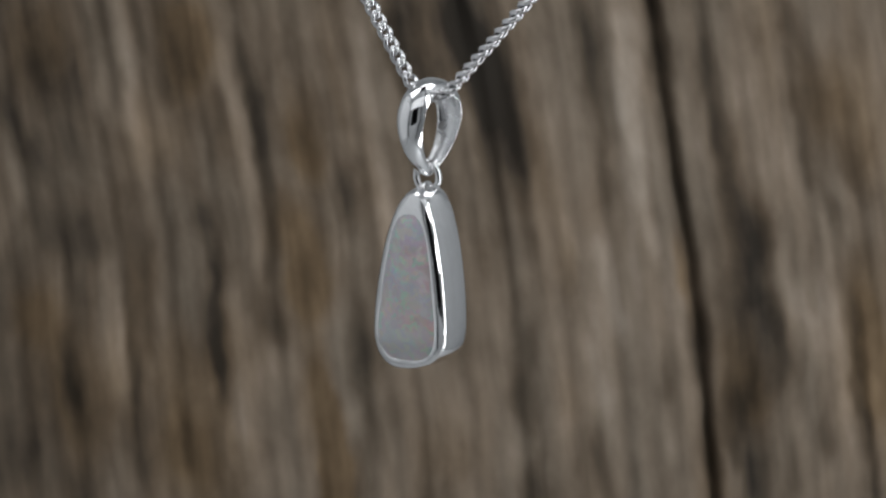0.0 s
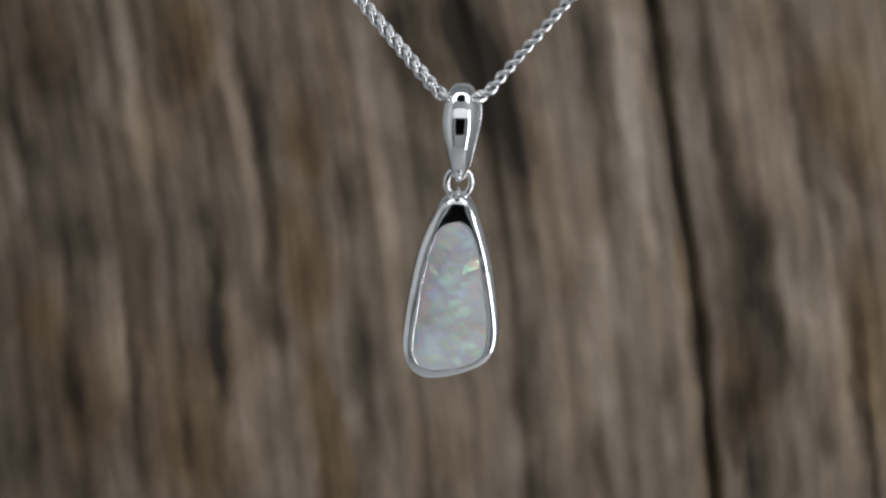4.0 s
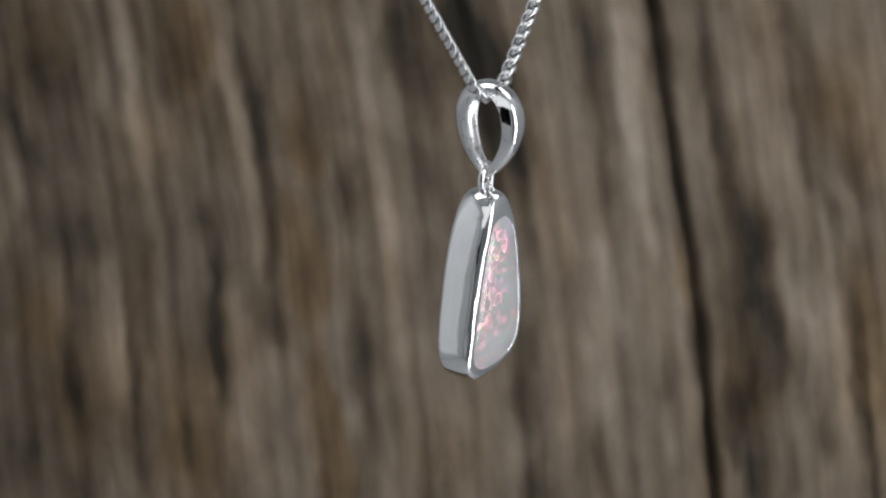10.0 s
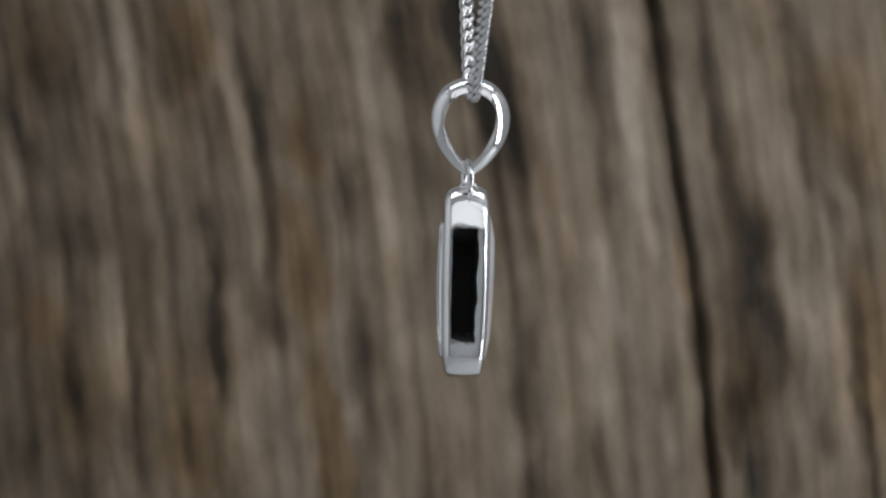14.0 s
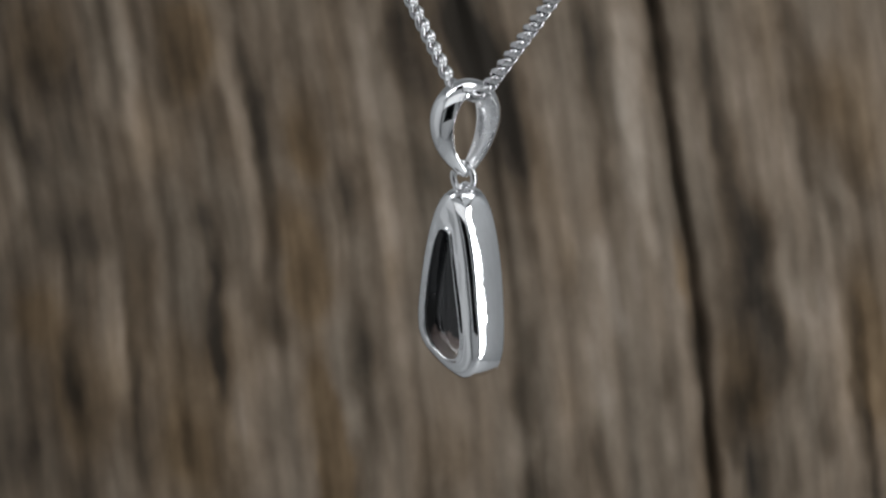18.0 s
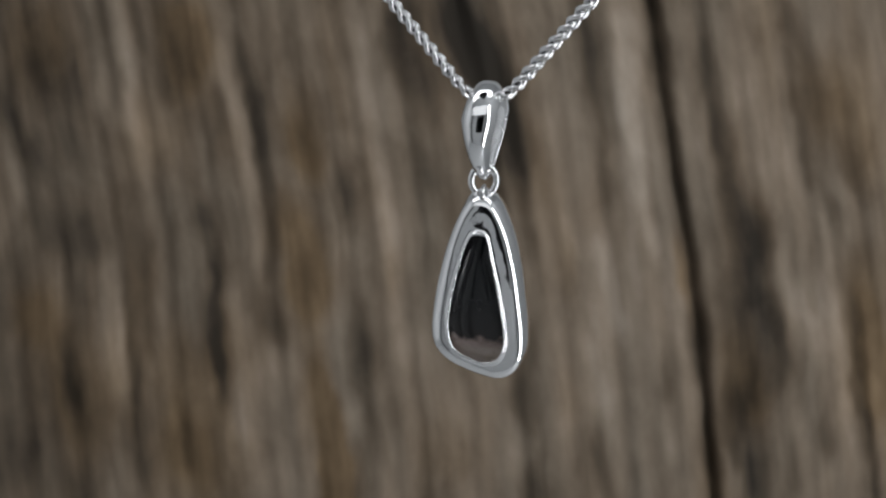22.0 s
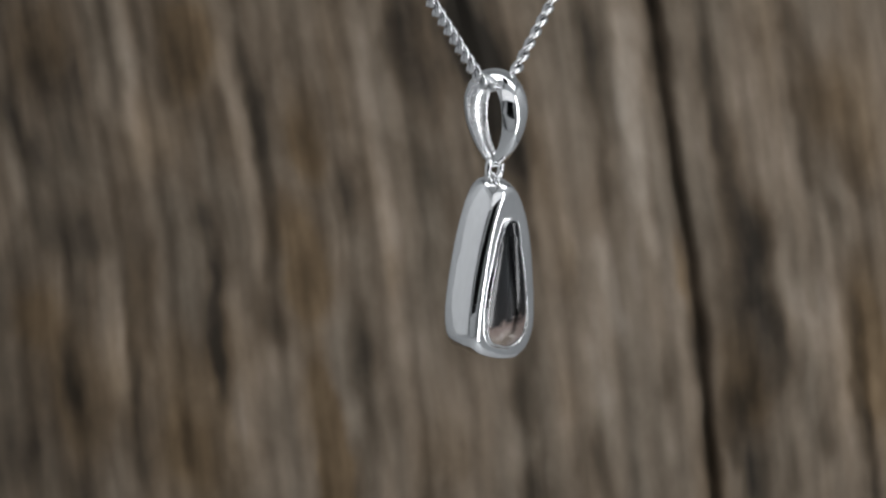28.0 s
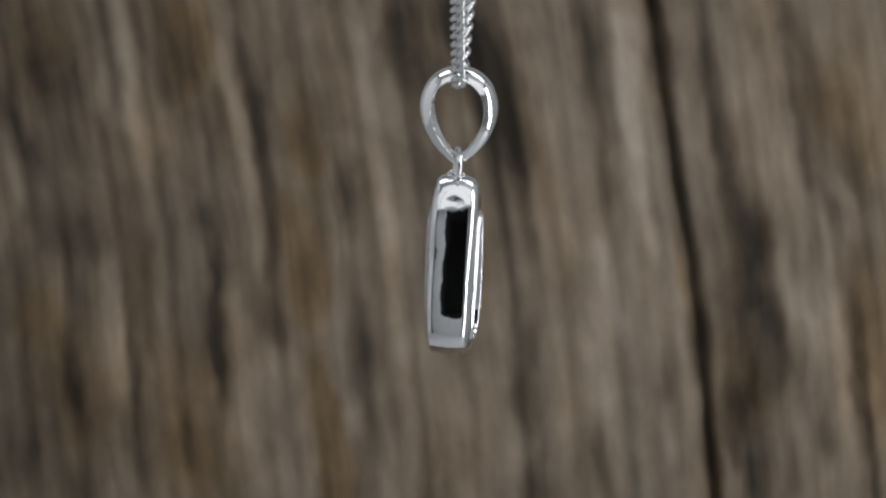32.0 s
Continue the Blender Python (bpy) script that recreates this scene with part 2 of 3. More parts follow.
def tent_pole(x, y, r):
    """One of the thin dark uprights that hold the tent's cloth."""
    thing = tagged(new("tent_pole"), "thin dark upright pole of the light tent", "pole", "poles of the tent")
    thing.location = (x, y, 0)
    part("rod", loft([[(r * math.cos(b), r * math.sin(b), z) for b in (2 * math.pi * k / 12 for k in range(12))] for z in (0.0, 0.40)]),
         BLACK_CLOTH, thing)


tent_pole(-0.150, -0.211, 0.008)
tent_pole(-0.182, -0.213, 0.005)
# added to mirror the west side, unseen: darkens a line in the silver's reflections
tent_pole(0.150, -0.211, 0.008)


# ---- the weathered board behind the pendant ----
BOARD_AT = 110 * MM          # behind the pendant, along the view
KB = 0.04 * MM * (REACH + BOARD_AT) / REACH
BASE_TONE = 0.15

# across, down, half width, half length, depth of tone: darker streaks of the wood, by quarter
DARK_HIGH_WEST = [
    (65, 60, 30, 80, 0.08), (72, 150, 20, 60, 0.07), (20, 210, 18, 70, 0.12), (62, 275, 14, 45, 0.10), (132, 120, 14, 60, 0.10),
    (330, 110, 32, 60, 0.13), (438, 150, 15, 65, 0.12), (455, 250, 15, 75, 0.10), (480, 360, 13, 100, 0.10), (530, 230, 24, 45, 0.08),
    (360, 392, 20, 32, 0.15), (615, 360, 17, 60, 0.13), (590, 290, 10, 45, 0.08), (725, 90, 45, 130, 0.19), (240, 40, 12, 60, 0.07),
    (160, 420, 60, 45, 0.08), (290, 150, 12, 60, 0.08), (765, 330, 25, 130, 0.07), (500, 60, 80, 85, 0.07)]
DARK_LOW_WEST = [
    (125, 670, 16, 55, 0.15), (140, 510, 16, 60, 0.08), (130, 740, 50, 50, 0.08), (30, 810, 35, 45, 0.11), (150, 860, 30, 45, 0.08),
    (250, 740, 13, 150, 0.14), (385, 490, 12, 60, 0.19), (386, 600, 18, 70, 0.17), (397, 680, 12, 55, 0.19), (480, 480, 10, 35, 0.12),
    (490, 580, 17, 40, 0.12), (550, 510, 24, 60, 0.08), (650, 590, 15, 50, 0.10), (645, 665, 17, 60, 0.11), (582, 740, 14, 120, 0.07),
    (325, 780, 40, 60, 0.06), (640, 850, 14, 60, 0.09), (60, 600, 80, 150, 0.05), (300, 560, 60, 120, 0.05)]
DARK_HIGH_EAST = [
    (824, 60, 36, 110, 0.20), (850, 130, 20, 70, 0.14), (890, 200, 40, 110, 0.23), (922, 340, 14, 90, 0.12), (1032, 35, 17, 65, 0.13),
    (1058, 190, 17, 130, 0.12), (1075, 330, 10, 80, 0.08), (1245, 60, 28, 80, 0.07), (1252, 120, 14, 60, 0.05), (1280, 250, 22, 100, 0.17),
    (1300, 330, 18, 55, 0.08), (1332, 405, 30, 50, 0.17), (1430, 240, 12, 50, 0.10), (1392, 35, 14, 50, 0.08), (1450, 340, 14, 60, 0.10),
    (1440, 150, 30, 60, 0.06), (1475, 392, 12, 50, 0.11), (1512, 300, 10, 60, 0.07), (960, 60, 190, 170, 0.025)]
DARK_LOW_EAST = [
    (920, 700, 17, 90, 0.12), (950, 860, 22, 55, 0.18), (942, 620, 13, 50, 0.07), (1055, 780, 16, 50, 0.15), (1070, 862, 18, 45, 0.13),
    (1020, 560, 20, 60, 0.06), (1180, 670, 14, 32, 0.08), (1330, 555, 46, 125, 0.23), (1382, 612, 14, 45, 0.11), (1310, 700, 32, 60, 0.16),
    (1330, 822, 30, 70, 0.24), (1422, 700, 10, 120, 0.08), (1460, 760, 16, 50, 0.13), (1412, 830, 14, 50, 0.08), (1510, 610, 11, 110, 0.14),
    (1528, 720, 11, 100, 0.13), (1550, 842, 11, 80, 0.10), (1480, 480, 12, 35, 0.09)]
# the same for paler streaks
LIGHT_WEST = [
    (220, 80, 16, 100, 0.09), (236, 180, 14, 90, 0.12), (260, 285, 16, 60, 0.07), (400, 150, 12, 100, 0.11), (430, 265, 14, 100, 0.10),
    (460, 425, 16, 60, 0.08), (638, 100, 30, 120, 0.10), (652, 300, 24, 120, 0.10), (692, 405, 20, 80, 0.10), (20, 300, 18, 70, 0.12),
    (170, 130, 20, 45, 0.07), (210, 560, 14, 80, 0.12), (216, 650, 17, 60, 0.12), (440, 760, 40, 120, 0.08), (420, 560, 20, 60, 0.09),
    (475, 660, 18, 60, 0.06), (700, 560, 30, 90, 0.07), (742, 740, 30, 100, 0.06), (602, 640, 10, 110, 0.05)]
LIGHT_EAST = [
    (1020, 380, 40, 80, 0.06), (1100, 60, 14, 80, 0.05), (1112, 130, 30, 120, 0.04), (1132, 300, 30, 150, 0.13), (1222, 210, 18, 100, 0.11),
    (1320, 120, 20, 80, 0.07), (1350, 260, 20, 100, 0.06), (1412, 300, 16, 60, 0.08), (1070, 480, 16, 60, 0.07), (1092, 560, 16, 60, 0.07),
    (1072, 700, 18, 60, 0.08), (920, 792, 20, 50, 0.09), (1200, 600, 16, 150, 0.09), (1292, 805, 12, 60, 0.11), (1382, 500, 16, 60, 0.09),
    (1412, 565, 24, 60, 0.12), (1470, 560, 20, 100, 0.15), (1502, 745, 16, 80, 0.09), (1140, 560, 40, 100, 0.05), (1040, 600, 60, 130, 0.06)]
# and for the brown patches where the grey skin has worn off
BROWN = [
    (335, 45, 40, 60, 0.6), (330, 120, 40, 60, 0.7), (530, 250, 30, 60, 0.8), (520, 400, 40, 50, 0.5), (60, 80, 40, 90, 0.5), (280, 230, 50, 90, 0.3),
    (550, 510, 34, 70, 0.9), (330, 660, 60, 80, 0.5), (330, 800, 50, 80, 0.7), (580, 750, 22, 130, 0.8), (600, 850, 30, 60, 0.7), (60, 570, 40, 50, 0.6),
    (150, 720, 60, 90, 0.4), (1540, 620, 26, 110, 0.9), (1520, 200, 50, 120, 0.5), (1320, 690, 40, 70, 0.6), (1440, 150, 40, 70, 0.5), (1215, 500, 10, 80, 0.5)]
# across, half width, depth in mm, from and to: splits in the wood
CRACKS = [(1149, 12, 3.2, -300, 1200), (805, 14, 1.6, -300, 130), (822, 13, 0.7, 150, 640), (846, 12, 0.7, 640, 1200),
          (1432, 8, 0.5, 480, 1100)]


def lean_of(d):
    """How far the grain has run to the side, at the height d."""
    return np.where(d < 441, 0.165 * d, 72.8 + 0.10 * (d - 441))


def weathered_board():
    nu, nv = 460, 170
    a = np.linspace(-320, 1890, nu)
    d = np.concatenate([np.linspace(-240, 1120, nv - 24), np.linspace(1200, 3520, 24)])
    A, D = np.meshgrid(a, d)
    D0 = np.minimum(D, 1300)
    lean = lean_of(D0)
    wig = 2.0 * np.sin(D / 95 + A / 310) + 1.0 * np.sin(D / 33 + A / 130 + 1)
    rough = random.Random(5)

    def mottle(ca, cd):
        """Smooth random field with cells of that size."""
        ga, gd = np.arange(-400, 2100, ca), np.arange(-400, 3700, cd)
        g = np.array([[rough.uniform(-1, 1) for _ in ga] for _ in gd])
        fa, fd = (A + 400) / ca, (D + 400) / cd
        i, j = np.clip(fd.astype(int), 0, len(gd) - 2), np.clip(fa.astype(int), 0, len(ga) - 2)
        u, v = fa - j, fd - i
        u, v = u * u * (3 - 2 * u), v * v * (3 - 2 * v)
        return (g[i, j] * (1 - u) + g[i, j + 1] * u) * (1 - v) + (g[i + 1, j] * (1 - u) + g[i + 1, j + 1] * u) * v

    Q = A - lean + wig
    torn = Q + 7 * mottle(38, 70) + 5 * mottle(17, 36)
    blot = mottle(60, 90)

    def streaked(rows):
        """The sum of soft streaks along the grain."""
        total = np.zeros_like(A)
        for x, c, w, l, k in rows:
            total += k * np.exp(-np.abs((torn - (x - lean_of(c))) / (w * 1.15)) ** 2.2 - np.abs((D + 18 * blot - c) / (l * 1.1)) ** 2.4)
        return total

    tone = BASE_TONE + 0.035 * blot + 0.03 * mottle(22, 60) + 0.03 * mottle(34, 44)
    tone += 1.55 * streaked(LIGHT_WEST + LIGHT_EAST) - 1.5 * streaked(DARK_HIGH_WEST + DARK_LOW_WEST + DARK_HIGH_EAST + DARK_LOW_EAST)
    # the whole tone gets steadily darker towards the left of the board
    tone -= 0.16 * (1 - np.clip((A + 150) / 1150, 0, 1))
    worn = np.clip(streaked(BROWN) + 0.12 * mottle(50, 110), 0, 1)
    high = 0.25 * np.sin(Q / 33) + 0.2 * np.sin(Q / 14 + D / 200) + 0.15 * np.sin(Q / 7.3)
    ragged = mottle(2400, 55)
    for q, w, deep, c0, c1 in CRACKS:
        along = 1 / (1 + np.exp(-(D - c0) / 30)) / (1 + np.exp((D - c1) / 30))
        wide = w * (1 + 0.15 * np.sin(D / 60 + q) + 0.40 * ragged)
        g = np.exp(-np.abs((Q + 0.35 * (torn - Q) - q) / wide) ** 1.6) * along * (0.85 + 0.15 * ragged)
        high -= deep * g
        tone -= 0.30 * np.clip(g * deep / 3, 0, 1)
    U, V = (A - 784) * KB, (441 - D) * KB
    front = [(u, v, h * MM) for u, v, h in zip(U.ravel(), V.ravel(), high.ravel())]
    faces = []
    for i in range(nv - 1):
        for j in range(nu - 1):
            k = i * nu + j
            faces.append((k, k + nu, k + nu + 1, k + 1))
    # back and edges of the board
    rim = [j for j in range(nu)] + [i * nu + nu - 1 for i in range(1, nv)]
    rim += [(nv - 1) * nu + j for j in range(nu - 2, -1, -1)] + [i * nu for i in range(nv - 2, 0, -1)]
    base = len(front)
    verts = front + [(front[k][0], front[k][1], -0.012) for k in rim]
    n = len(rim)
    for i in range(n):
        faces.append((rim[i], rim[(i + 1) % n], base + (i + 1) % n, base + i))
    faces.append(tuple(base + i for i in range(n)))
    me = mesh_from("wooden_board", verts, faces, WOOD)
    t = me.attributes.new("tone", "FLOAT", "POINT")
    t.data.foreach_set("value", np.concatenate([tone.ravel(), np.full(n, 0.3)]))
    b = me.attributes.new("worn", "FLOAT", "POINT")
    b.data.foreach_set("value", np.concatenate([worn.ravel(), np.full(n, 0.3)]))
    g = me.attributes.new("grain", "FLOAT_VECTOR", "POINT")
    flat = np.zeros((len(verts), 3))
    flat[:base, 0], flat[:base, 1] = (Q * KB).ravel(), V.ravel()
    g.data.foreach_set("vector", flat.ravel())
    ob = new("wooden_board", me)
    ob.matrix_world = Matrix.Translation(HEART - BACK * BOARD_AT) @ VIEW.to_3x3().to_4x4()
    return tagged(ob, "weathered grey-brown wooden board with long dark cracks", "wooden board")


weathered_board()


# ---- the pendant ----
# the origin is the top of the bail; x across the stone, -y the way the opal faces
OUTLINE = [(0.0, -8.18), (0.62, -8.36), (1.10, -8.92), (1.52, -9.75), (1.97, -10.98), (2.42, -12.6), (2.82, -14.6), (3.1, -16.6), (3.2, -18.2),
           (2.98, -19.5), (2.2, -20.5), (0.95, -21.15), (-0.35, -21.6), (-1.68, -21.79), (-2.55, -21.52), (-3.2, -20.83),
           (-3.58, -19.6), (-3.55, -18.0), (-3.3, -16.0), (-2.95, -13.7), (-2.45, -11.6), (-1.87, -10.05), (-1.22, -8.92), (-0.6, -8.33)]
FRONT_EDGE = [(0.0, -9.82), (0.5, -9.97), (1.06, -10.5), (1.48, -11.5), (1.82, -13.05), (2.07, -14.75), (2.3, -16.4), (2.42, -17.6),
              (2.4, -18.7), (2.15, -19.6), (1.6, -20.2), (0.7, -20.62), (-0.25, -20.83), (-1.34, -20.95), (-2.2, -20.7),
              (-2.7, -20.1), (-2.83, -19.2), (-2.72, -17.9), (-2.53, -16.4), (-2.3, -14.7), (-2.02, -13.2), (-1.73, -11.8),
              (-1.34, -10.62), (-0.84, -10.06)]
BACK_EDGE = [(-0.1, -10.85), (0.38, -10.98), (0.72, -11.6), (1.0, -12.5), (1.34, -14.0), (1.68, -15.9), (1.84, -17.4), (1.73, -18.75),
             (1.25, -19.63), (0.4, -20.08), (-0.7, -20.38), (-1.72, -20.03), (-2.14, -19.0), (-2.11, -17.85), (-1.78, -16.0),
             (-1.33, -13.9), (-0.98, -12.3), (-0.85, -11.5), (-0.6, -10.95)]


def spline(points, n):
    """n points, evenly spaced, on a closed smooth curve through the given ones."""
    fine, k = [], len(points)
    for i in range(k * 40):
        f = i / 40
        j = int(f)
        f -= j
        p0, p1, p2, p3 = (Vector(points[(j + o) % k]) for o in (-1, 0, 1, 2))
        fine.append(0.5 * (2 * p1 + (p2 - p0) * f + (2 * p0 - 5 * p1 + 4 * p2 - p3) * f ** 2 + (3 * p1 - p0 - 3 * p2 + p3) * f ** 3))
    far = [0.0]
    for i in range(len(fine)):
        far.append(far[-1] + (fine[(i + 1) % len(fine)] - fine[i]).length)
    out, at = [], 0
    for i in range(n):
        want = far[-1] * i / n
        while far[at + 1] < want:
            at += 1
        f = (want - far[at]) / (far[at + 1] - far[at])
        out.append(fine[at].lerp(fine[(at + 1) % len(fine)], f))
    return out


RIM = spline(OUTLINE, 160)
FRONT_WINDOW = spline(FRONT_EDGE, 160)
BACK_WINDOW = spline(BACK_EDGE, 160)


def thin(z):
    """The body is thickest at its middle and thins towards its top and foot."""
    u = (z + 14.4) / 6.8
    return 1 - (0.04 if u > 0 else 0.16) * u * u


def wavy(x, y, z, much):
    """The small unevenness that hand polishing leaves."""
    return much * noise.noise(Vector((x * 0.55, y * 0.8, z * 0.42))) + 0.35 * much * noise.noise(Vector((x * 1.5 + 9, y, z * 1.1)))


def fall_of(face, d):
    """How far a face that is d wide falls to the rim."""
    return min(face[1] * d, face[2])


def roll_ring(window, outward, face, sign):
    """A ring of the face between a window and the rim. outward: 0 at the crest beside the window, 1 at the rim."""
    crest, _, _, power, reach = face
    out = []
    for p, q in zip(RIM, window):
        d = (p - q).length
        a = min(0.10, d * 0.2)
        at = q + (p - q) / d * (a + (d - a) * outward)
        rolled = max(0.0, 1 - (1 - outward) * max(1.0, (d - a) / reach))
        y = (crest - fall_of(face, d) * rolled ** power) * thin(at.y)
        y += wavy(at.x, y, at.y, 0.05 * math.sin(math.pi * min(1, outward * 1.2 + 0.1)))
        out.append((MM * at.x, MM * sign * y, MM * at.y))
    return out


def lip_ring(window, d, y, sign):
    """A ring at the distance d outside a window's edge."""
    out = []
    for p, q in zip(RIM, window):
        at = q + (p - q).normalized() * d
        out.append((MM * at.x, MM * sign * y * thin(q.y), MM * at.y))
    return out


def wall_ring(y, swell):
    """A ring on the side wall, from 0 at the front edge to 1 at the back, swelling outwards."""
    out, n = [], len(RIM)
    for i, p in enumerate(RIM):
        t = (RIM[(i + 1) % n] - RIM[i - 1]).normalized()
        side = Vector((-t.y, t.x))
        if side.dot(p - Vector((0, -15.5))) < 0:
            side = -side
        front, back = (face[0] - fall_of(face, (p - window[i]).length) for face, window in ((FRONT_FACE, FRONT_WINDOW), (BACK_FACE, BACK_WINDOW)))
        depth = (-front + (front + back) * y) * thin(p.y)
        top, foot = max(0.0, min(1.0, (p.y + 9.6) / 1.3)), max(0.0, min(1.0, (-19.5 - p.y) / 1.5))
        at = p + side * (swell * (1 + 1.1 * top - 0.5 * foot) - 0.06 * foot + wavy(p.x, depth, p.y, 0.022))
        out.append((MM * at.x, MM * depth, MM * at.y))
    return out


# crest beside the window, fall for each mm outwards, greatest fall, how late it falls, how far in the roll reaches
FRONT_FACE, BACK_FACE = (1.64, 0.42, 0.36, 2.1, 2.0), (1.72, 0.52, 0.50, 2.5, 1.0)


def build_pendant():
    thing = tagged(new("pendant"), "silver pendant with a white opal hanging from a fine chain", "pendant")
    w, bw = FRONT_WINDOW, BACK_WINDOW
    # bezel: from the lip at the stone over the rolled front, down the wall, over the back to its raised lip
    skin = [lip_ring(w, -0.05, 1.15, -1), lip_ring(w, -0.03, 1.48, -1), lip_ring(w, 0.0, 1.585, -1), lip_ring(w, 0.03, 1.62, -1),
            lip_ring(w, 0.065, 1.636, -1)]
    skin += [roll_ring(w, f, FRONT_FACE, -1) for f in (0.0, 0.08, 0.18, 0.3, 0.42, 0.54, 0.66, 0.77, 0.86, 0.93)]
    skin += [wall_ring(y, 0.135 * (1 - (2 * y - 1) ** 2) - 0.015 - 0.03 * (abs(2 * y - 1) > 0.97))
             for y in (0.005, 0.03, 0.07, 0.13, 0.21, 0.31, 0.42, 0.53, 0.64, 0.74, 0.83, 0.90, 0.95, 0.985)]
    skin += [roll_ring(bw, f, BACK_FACE, 1) for f in (0.93, 0.88, 0.82, 0.75, 0.67, 0.58, 0.48, 0.37, 0.26, 0.16)]
    skin += [lip_ring(bw, d, y, 1) for d, y in ((0.27, 1.76), (0.225, 1.83), (0.18, 1.89), (0.13, 1.925), (0.085, 1.935), (0.045, 1.92),
                                                (0.01, 1.86), (-0.02, 1.72), (-0.04, 1.3), (-0.05, 0.4))]
    part("bezel", loft(skin), SILVER, thing, "polished silver bezel with a smooth rolled edge")
    # stone: a low dome in front, a flatter dark back
    mid, back_mid = Vector((-0.42, -16.0)), Vector((-0.1, -16.2))

    def domed(window, hub, f, foot, crown, skew=0.0):
        """A ring of a dome that rises to a ridge along the stone."""
        g = 1 - (1 - max(0, f)) ** 2
        out = []
        for q in window:
            top = Vector((hub.x + skew * (q.y - hub.y), hub.y + 0.55 * (q.y - hub.y)))
            at = q.lerp(top, f) if f > 0 else q + (top - q) * f
            out.append((MM * at.x, MM * thin(at.y) * (foot * (1 - g) + crown * g), MM * at.y))
        return out

    skin = [domed(w, mid, -0.03, -0.9, -2.08, 0.05)] + [domed(w, mid, f, -1.60, -2.08, 0.05) for f in (-0.03, 0.01, 0.05, 0.12, 0.22, 0.36, 0.52, 0.68, 0.82)]
    part("opal", loft(skin, cap=(False, "ridge")), OPAL, thing, "milky white opal with pink and green flecks")
    skin = [domed(bw, back_mid, f, 0.75, 1.32) for f in (-0.15, 0.0, 0.05, 0.12, 0.22, 0.36, 0.52, 0.68, 0.82)]
    part("stone_back", loft(skin, cap=(False, "ridge")), POTCH, thing, "dark glossy back of the stone, beige at its foot")
    # bail: a teardrop loop of domed, hollow band, wide above, pointed below
    n, line = 96, []
    for i in range(n):
        a = 2 * math.pi * i / n
        c, s = math.cos(a), math.sin(a)
        y = -2.36 * s * abs(math.cos(a / 2)) ** 0.7
        down = (1 - c) / 2
        wide = 1.24 - 1.02 * max(0, down - 0.28) ** 1.1 - 0.14 * (1 - min(1, down / 0.28)) ** 2
        lean = 0.24 * max(0.0, -s) ** 1.5             # the back limb hangs a little aside
        line.append((Vector((lean, y, -3.77 + 2.98 * c)), wide, 0.78 + 0.22 * s * s - 0.30 * down))
    skin = []
    for i in range(n):
        p, wide, dome = line[i]
        t = (line[(i + 1) % n][0] - line[i - 1][0]).normalized()
        out = Vector((0, -t.z, t.y)).normalized()
        if out.dot(p - Vector((0, 0, -3.4))) < 0:
            out = -out
        loop = []
        for k in range(-12, 13):                        # over the outside
            e = k / 12
            loop.append(p + Vector((wide * math.sin(e * math.pi / 2), 0, 0)) + out * dome * (1 - abs(math.sin(e * math.pi / 2)) ** 3.0))
        for k in range(10, -11, -1):                    # back through the hollow inside
            e = k / 10.6
            loop.append(p + Vector((wide * e * 0.96, 0, 0)) + out * (dome * 0.52 * (1 - e * e) - 0.10))
        skin.append([q * MM for q in loop])
    bail = part("bail", loft(skin, closed_path=True), SILVER, thing, "polished silver teardrop bail, wide at the top, hollow inside")
    bail.data.materials.append(SATIN)                  # the unpolished inside
    for face in bail.data.polygons:
        if face.index % 46 >= 25:
            face.material_index = 1

    def hoop(name, centre, across, tall, r, turn, label):
        skin = []
        for i in range(48):
            a = 2 * math.pi * i / 48
            c, s = math.cos(a), math.sin(a)
            skin.append([(Vector(centre) + turn @ Vector(((across + r * math.cos(b)) * s, r * math.sin(b), (tall + r * math.cos(b)) * c))) * MM
                         for b in (2 * math.pi * k / 14 for k in range(14))])
        part(name, loft(skin, closed_path=True), SILVER, thing, label)

    hoop("jump_ring", (0, 0.05, -7.25), 0.90, 1.05, 0.25, Matrix.Rotation(radians(13), 3, "Z"), "small oval silver jump ring")
    hoop("lug", (0, -0.05, -8.08), 0.52, 0.36, 0.15, Matrix.Rotation(radians(90), 3, "Z"), "small silver loop soldered to the bezel")
    return thing


# ---- the chain ----
PITCH_OF_LINKS = 0.98
SLOPE = 39.7                # each strand's angle from the vertical


def link_mesh():
    a, b, r, twist = 0.76, 0.37, 0.198, radians(52) / 0.49
    skin, n = [], 22
    path = []
    for i in range(n):
        f = 2 * math.pi * i / n
        s = a * math.cos(f)
        l = b * math.sin(f)
        path.append(Vector((s, l * math.cos(twist * s), l * math.sin(twist * s))))
    for i in range(n):
        t = (path[(i + 1) % n] - path[i - 1]).normalized()
        n1 = path[i].cross(t).normalized()
        n2 = t.cross(n1)
        skin.append([(path[i] + (n1 * math.cos(g) + n2 * math.sin(g)) * r) * MM for g in (2 * math.pi * k / 8 for k in range(8))])
    bm = loft(skin, closed_path=True)
    bmesh.ops.recalc_face_normals(bm, faces=bm.faces)
    me = bpy.data.meshes.new("link")
    bm.to_mesh(me)
    bm.free()
    me.materials.append(CHAIN_SILVER)
    me.polygons.foreach_set("use_smooth", [True] * len(me.polygons))
    return me


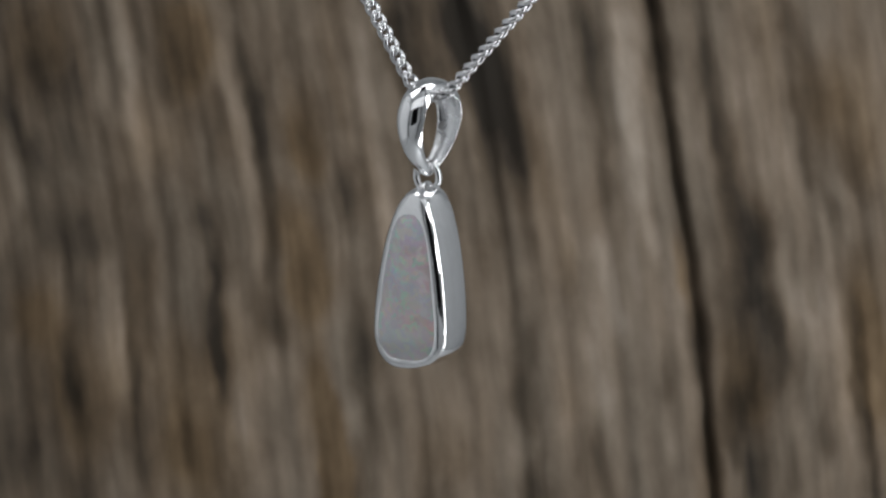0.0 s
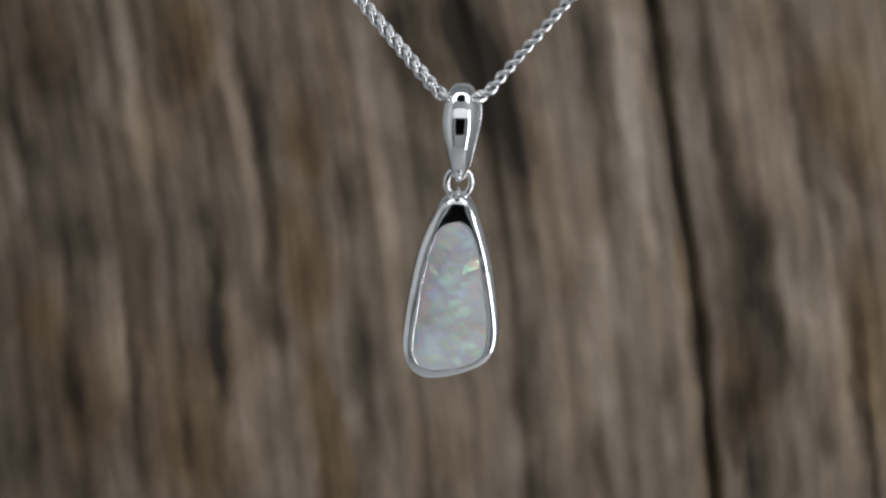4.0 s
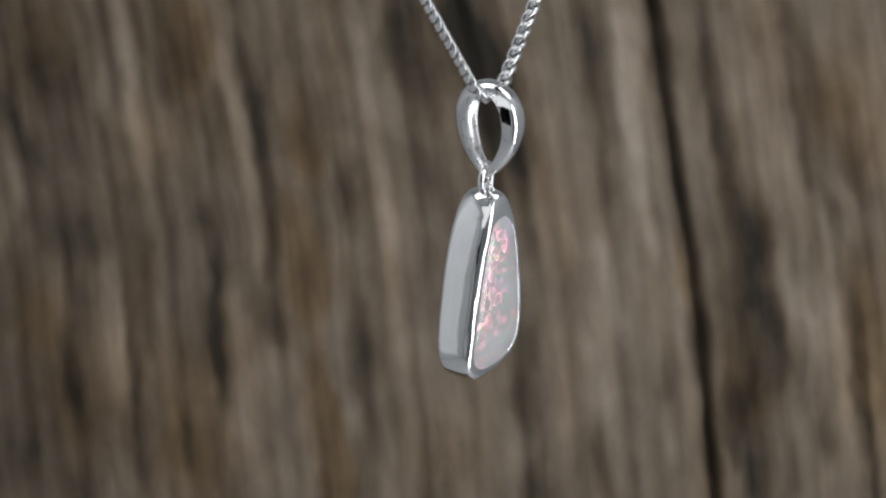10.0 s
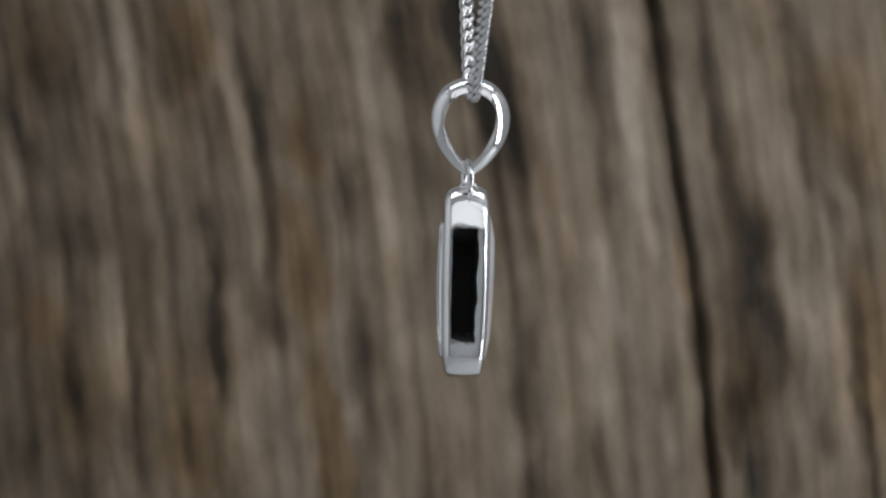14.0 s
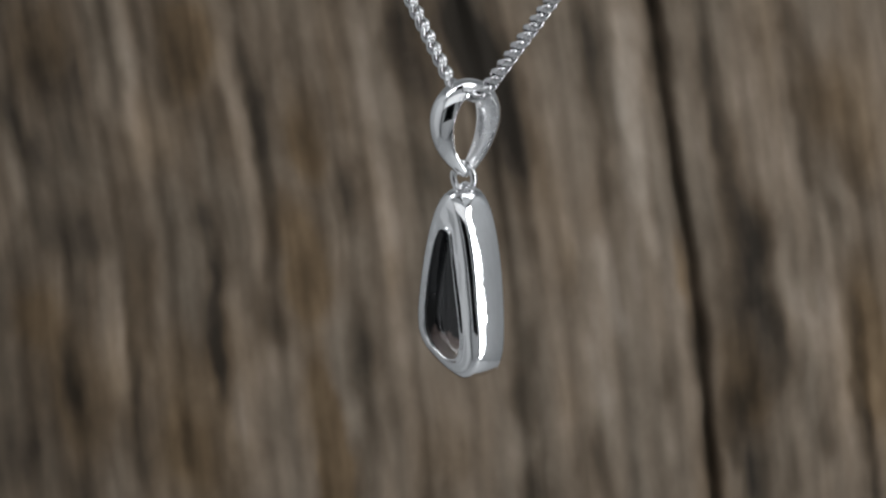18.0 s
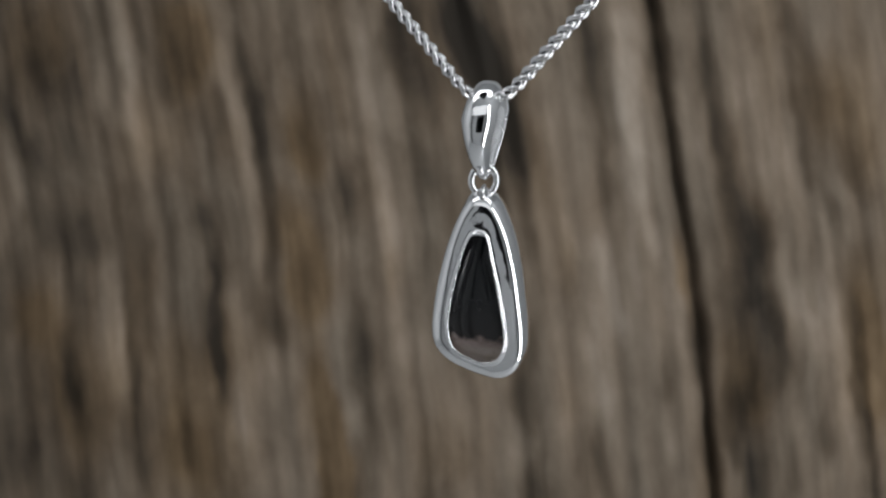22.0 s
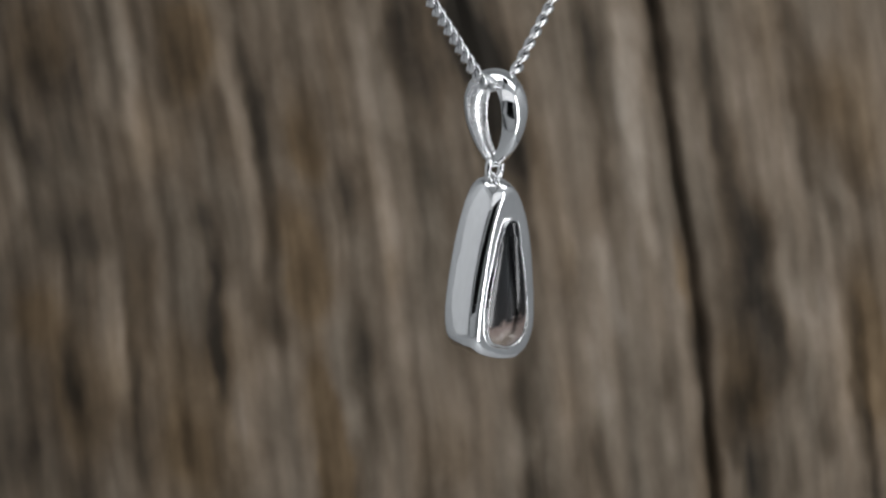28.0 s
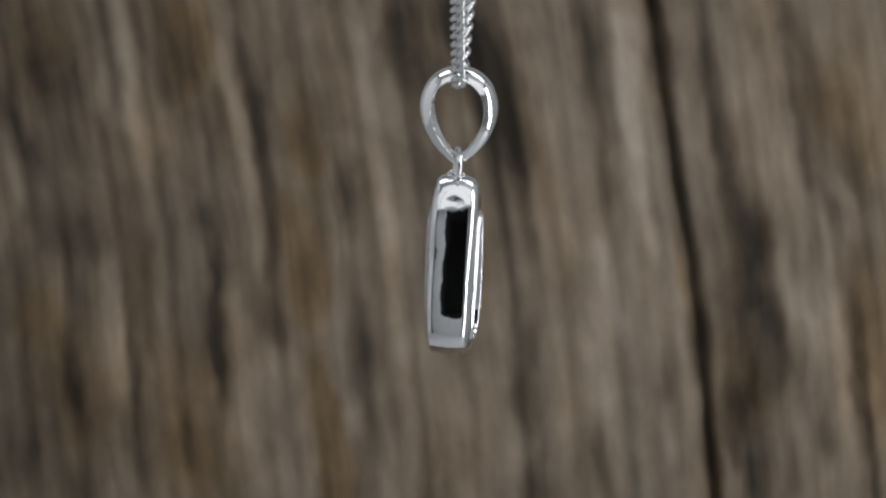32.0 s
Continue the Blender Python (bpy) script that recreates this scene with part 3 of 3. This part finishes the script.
def build_chain():
    thing = tagged(new("necklace_chain"), "fine silver curb chain threaded through the bail", "chain")
    me = link_mesh()
    bend = 2.7                      # radius of the turn inside the bail
    low = -1.2
    half = radians(90 - SLOPE)
    arc = bend * half
    for k in range(-46, 47):
        s = k * PITCH_OF_LINKS
        side = 1 if s >= 0 else -1
        l = abs(s)
        if l < arc:
            g = l / bend
            x, z, g2 = bend * math.sin(g), low + bend * (1 - math.cos(g)), g
        else:
            x = bend * math.sin(half) + (l - arc) * math.cos(half)
            z = low + bend * (1 - math.cos(half)) + (l - arc) * math.sin(half)
            g2 = half
        roll = 21 - 26 * max(-1, min(1, s / 4.0))      # the chain twists once inside the bail
        ob = under(new("link", me), thing)
        ob.matrix_local = Matrix.Translation((side * x * MM, 0, z * MM)) @ Matrix.Rotation(-side * g2, 4, "Y") @ Matrix.Rotation(radians(roll), 4, "X")
    return thing


def build_hanger():
    """The turning bar, above the picture, from which the chain hangs."""
    thing = tagged(new("hanger"), "thin dark bar on a stem that holds the chain", "hanger")
    top = 31.0

    def rod(p, q, r):
        p, q = Vector(p) * MM, Vector(q) * MM
        turn = (q - p).to_track_quat("Z", "Y").to_matrix()
        return loft([[p + (q - p) * f + turn @ Vector((r * e * MM * math.cos(b), r * e * MM * math.sin(b), 0)) for b in (2 * math.pi * k / 16 for k in range(16))]
                     for f, e in ((0, 0.7), (0.01, 1), (0.99, 1), (1, 0.7))], cap=(True, True))

    part("bar", rod((-34, 0, top), (34, 0, top), 1.2), BLACK_CLOTH, thing)
    part("motor", rod((0, 0, 100), (0, 0, 130), 26.0), BLACK_CLOTH, thing)
    part("stem", rod((0, 0, top), (0, 0, 170), 1.5), BLACK_CLOTH, thing)
    return thing


pendant = build_pendant()
chain = build_chain()
hanger = build_hanger()

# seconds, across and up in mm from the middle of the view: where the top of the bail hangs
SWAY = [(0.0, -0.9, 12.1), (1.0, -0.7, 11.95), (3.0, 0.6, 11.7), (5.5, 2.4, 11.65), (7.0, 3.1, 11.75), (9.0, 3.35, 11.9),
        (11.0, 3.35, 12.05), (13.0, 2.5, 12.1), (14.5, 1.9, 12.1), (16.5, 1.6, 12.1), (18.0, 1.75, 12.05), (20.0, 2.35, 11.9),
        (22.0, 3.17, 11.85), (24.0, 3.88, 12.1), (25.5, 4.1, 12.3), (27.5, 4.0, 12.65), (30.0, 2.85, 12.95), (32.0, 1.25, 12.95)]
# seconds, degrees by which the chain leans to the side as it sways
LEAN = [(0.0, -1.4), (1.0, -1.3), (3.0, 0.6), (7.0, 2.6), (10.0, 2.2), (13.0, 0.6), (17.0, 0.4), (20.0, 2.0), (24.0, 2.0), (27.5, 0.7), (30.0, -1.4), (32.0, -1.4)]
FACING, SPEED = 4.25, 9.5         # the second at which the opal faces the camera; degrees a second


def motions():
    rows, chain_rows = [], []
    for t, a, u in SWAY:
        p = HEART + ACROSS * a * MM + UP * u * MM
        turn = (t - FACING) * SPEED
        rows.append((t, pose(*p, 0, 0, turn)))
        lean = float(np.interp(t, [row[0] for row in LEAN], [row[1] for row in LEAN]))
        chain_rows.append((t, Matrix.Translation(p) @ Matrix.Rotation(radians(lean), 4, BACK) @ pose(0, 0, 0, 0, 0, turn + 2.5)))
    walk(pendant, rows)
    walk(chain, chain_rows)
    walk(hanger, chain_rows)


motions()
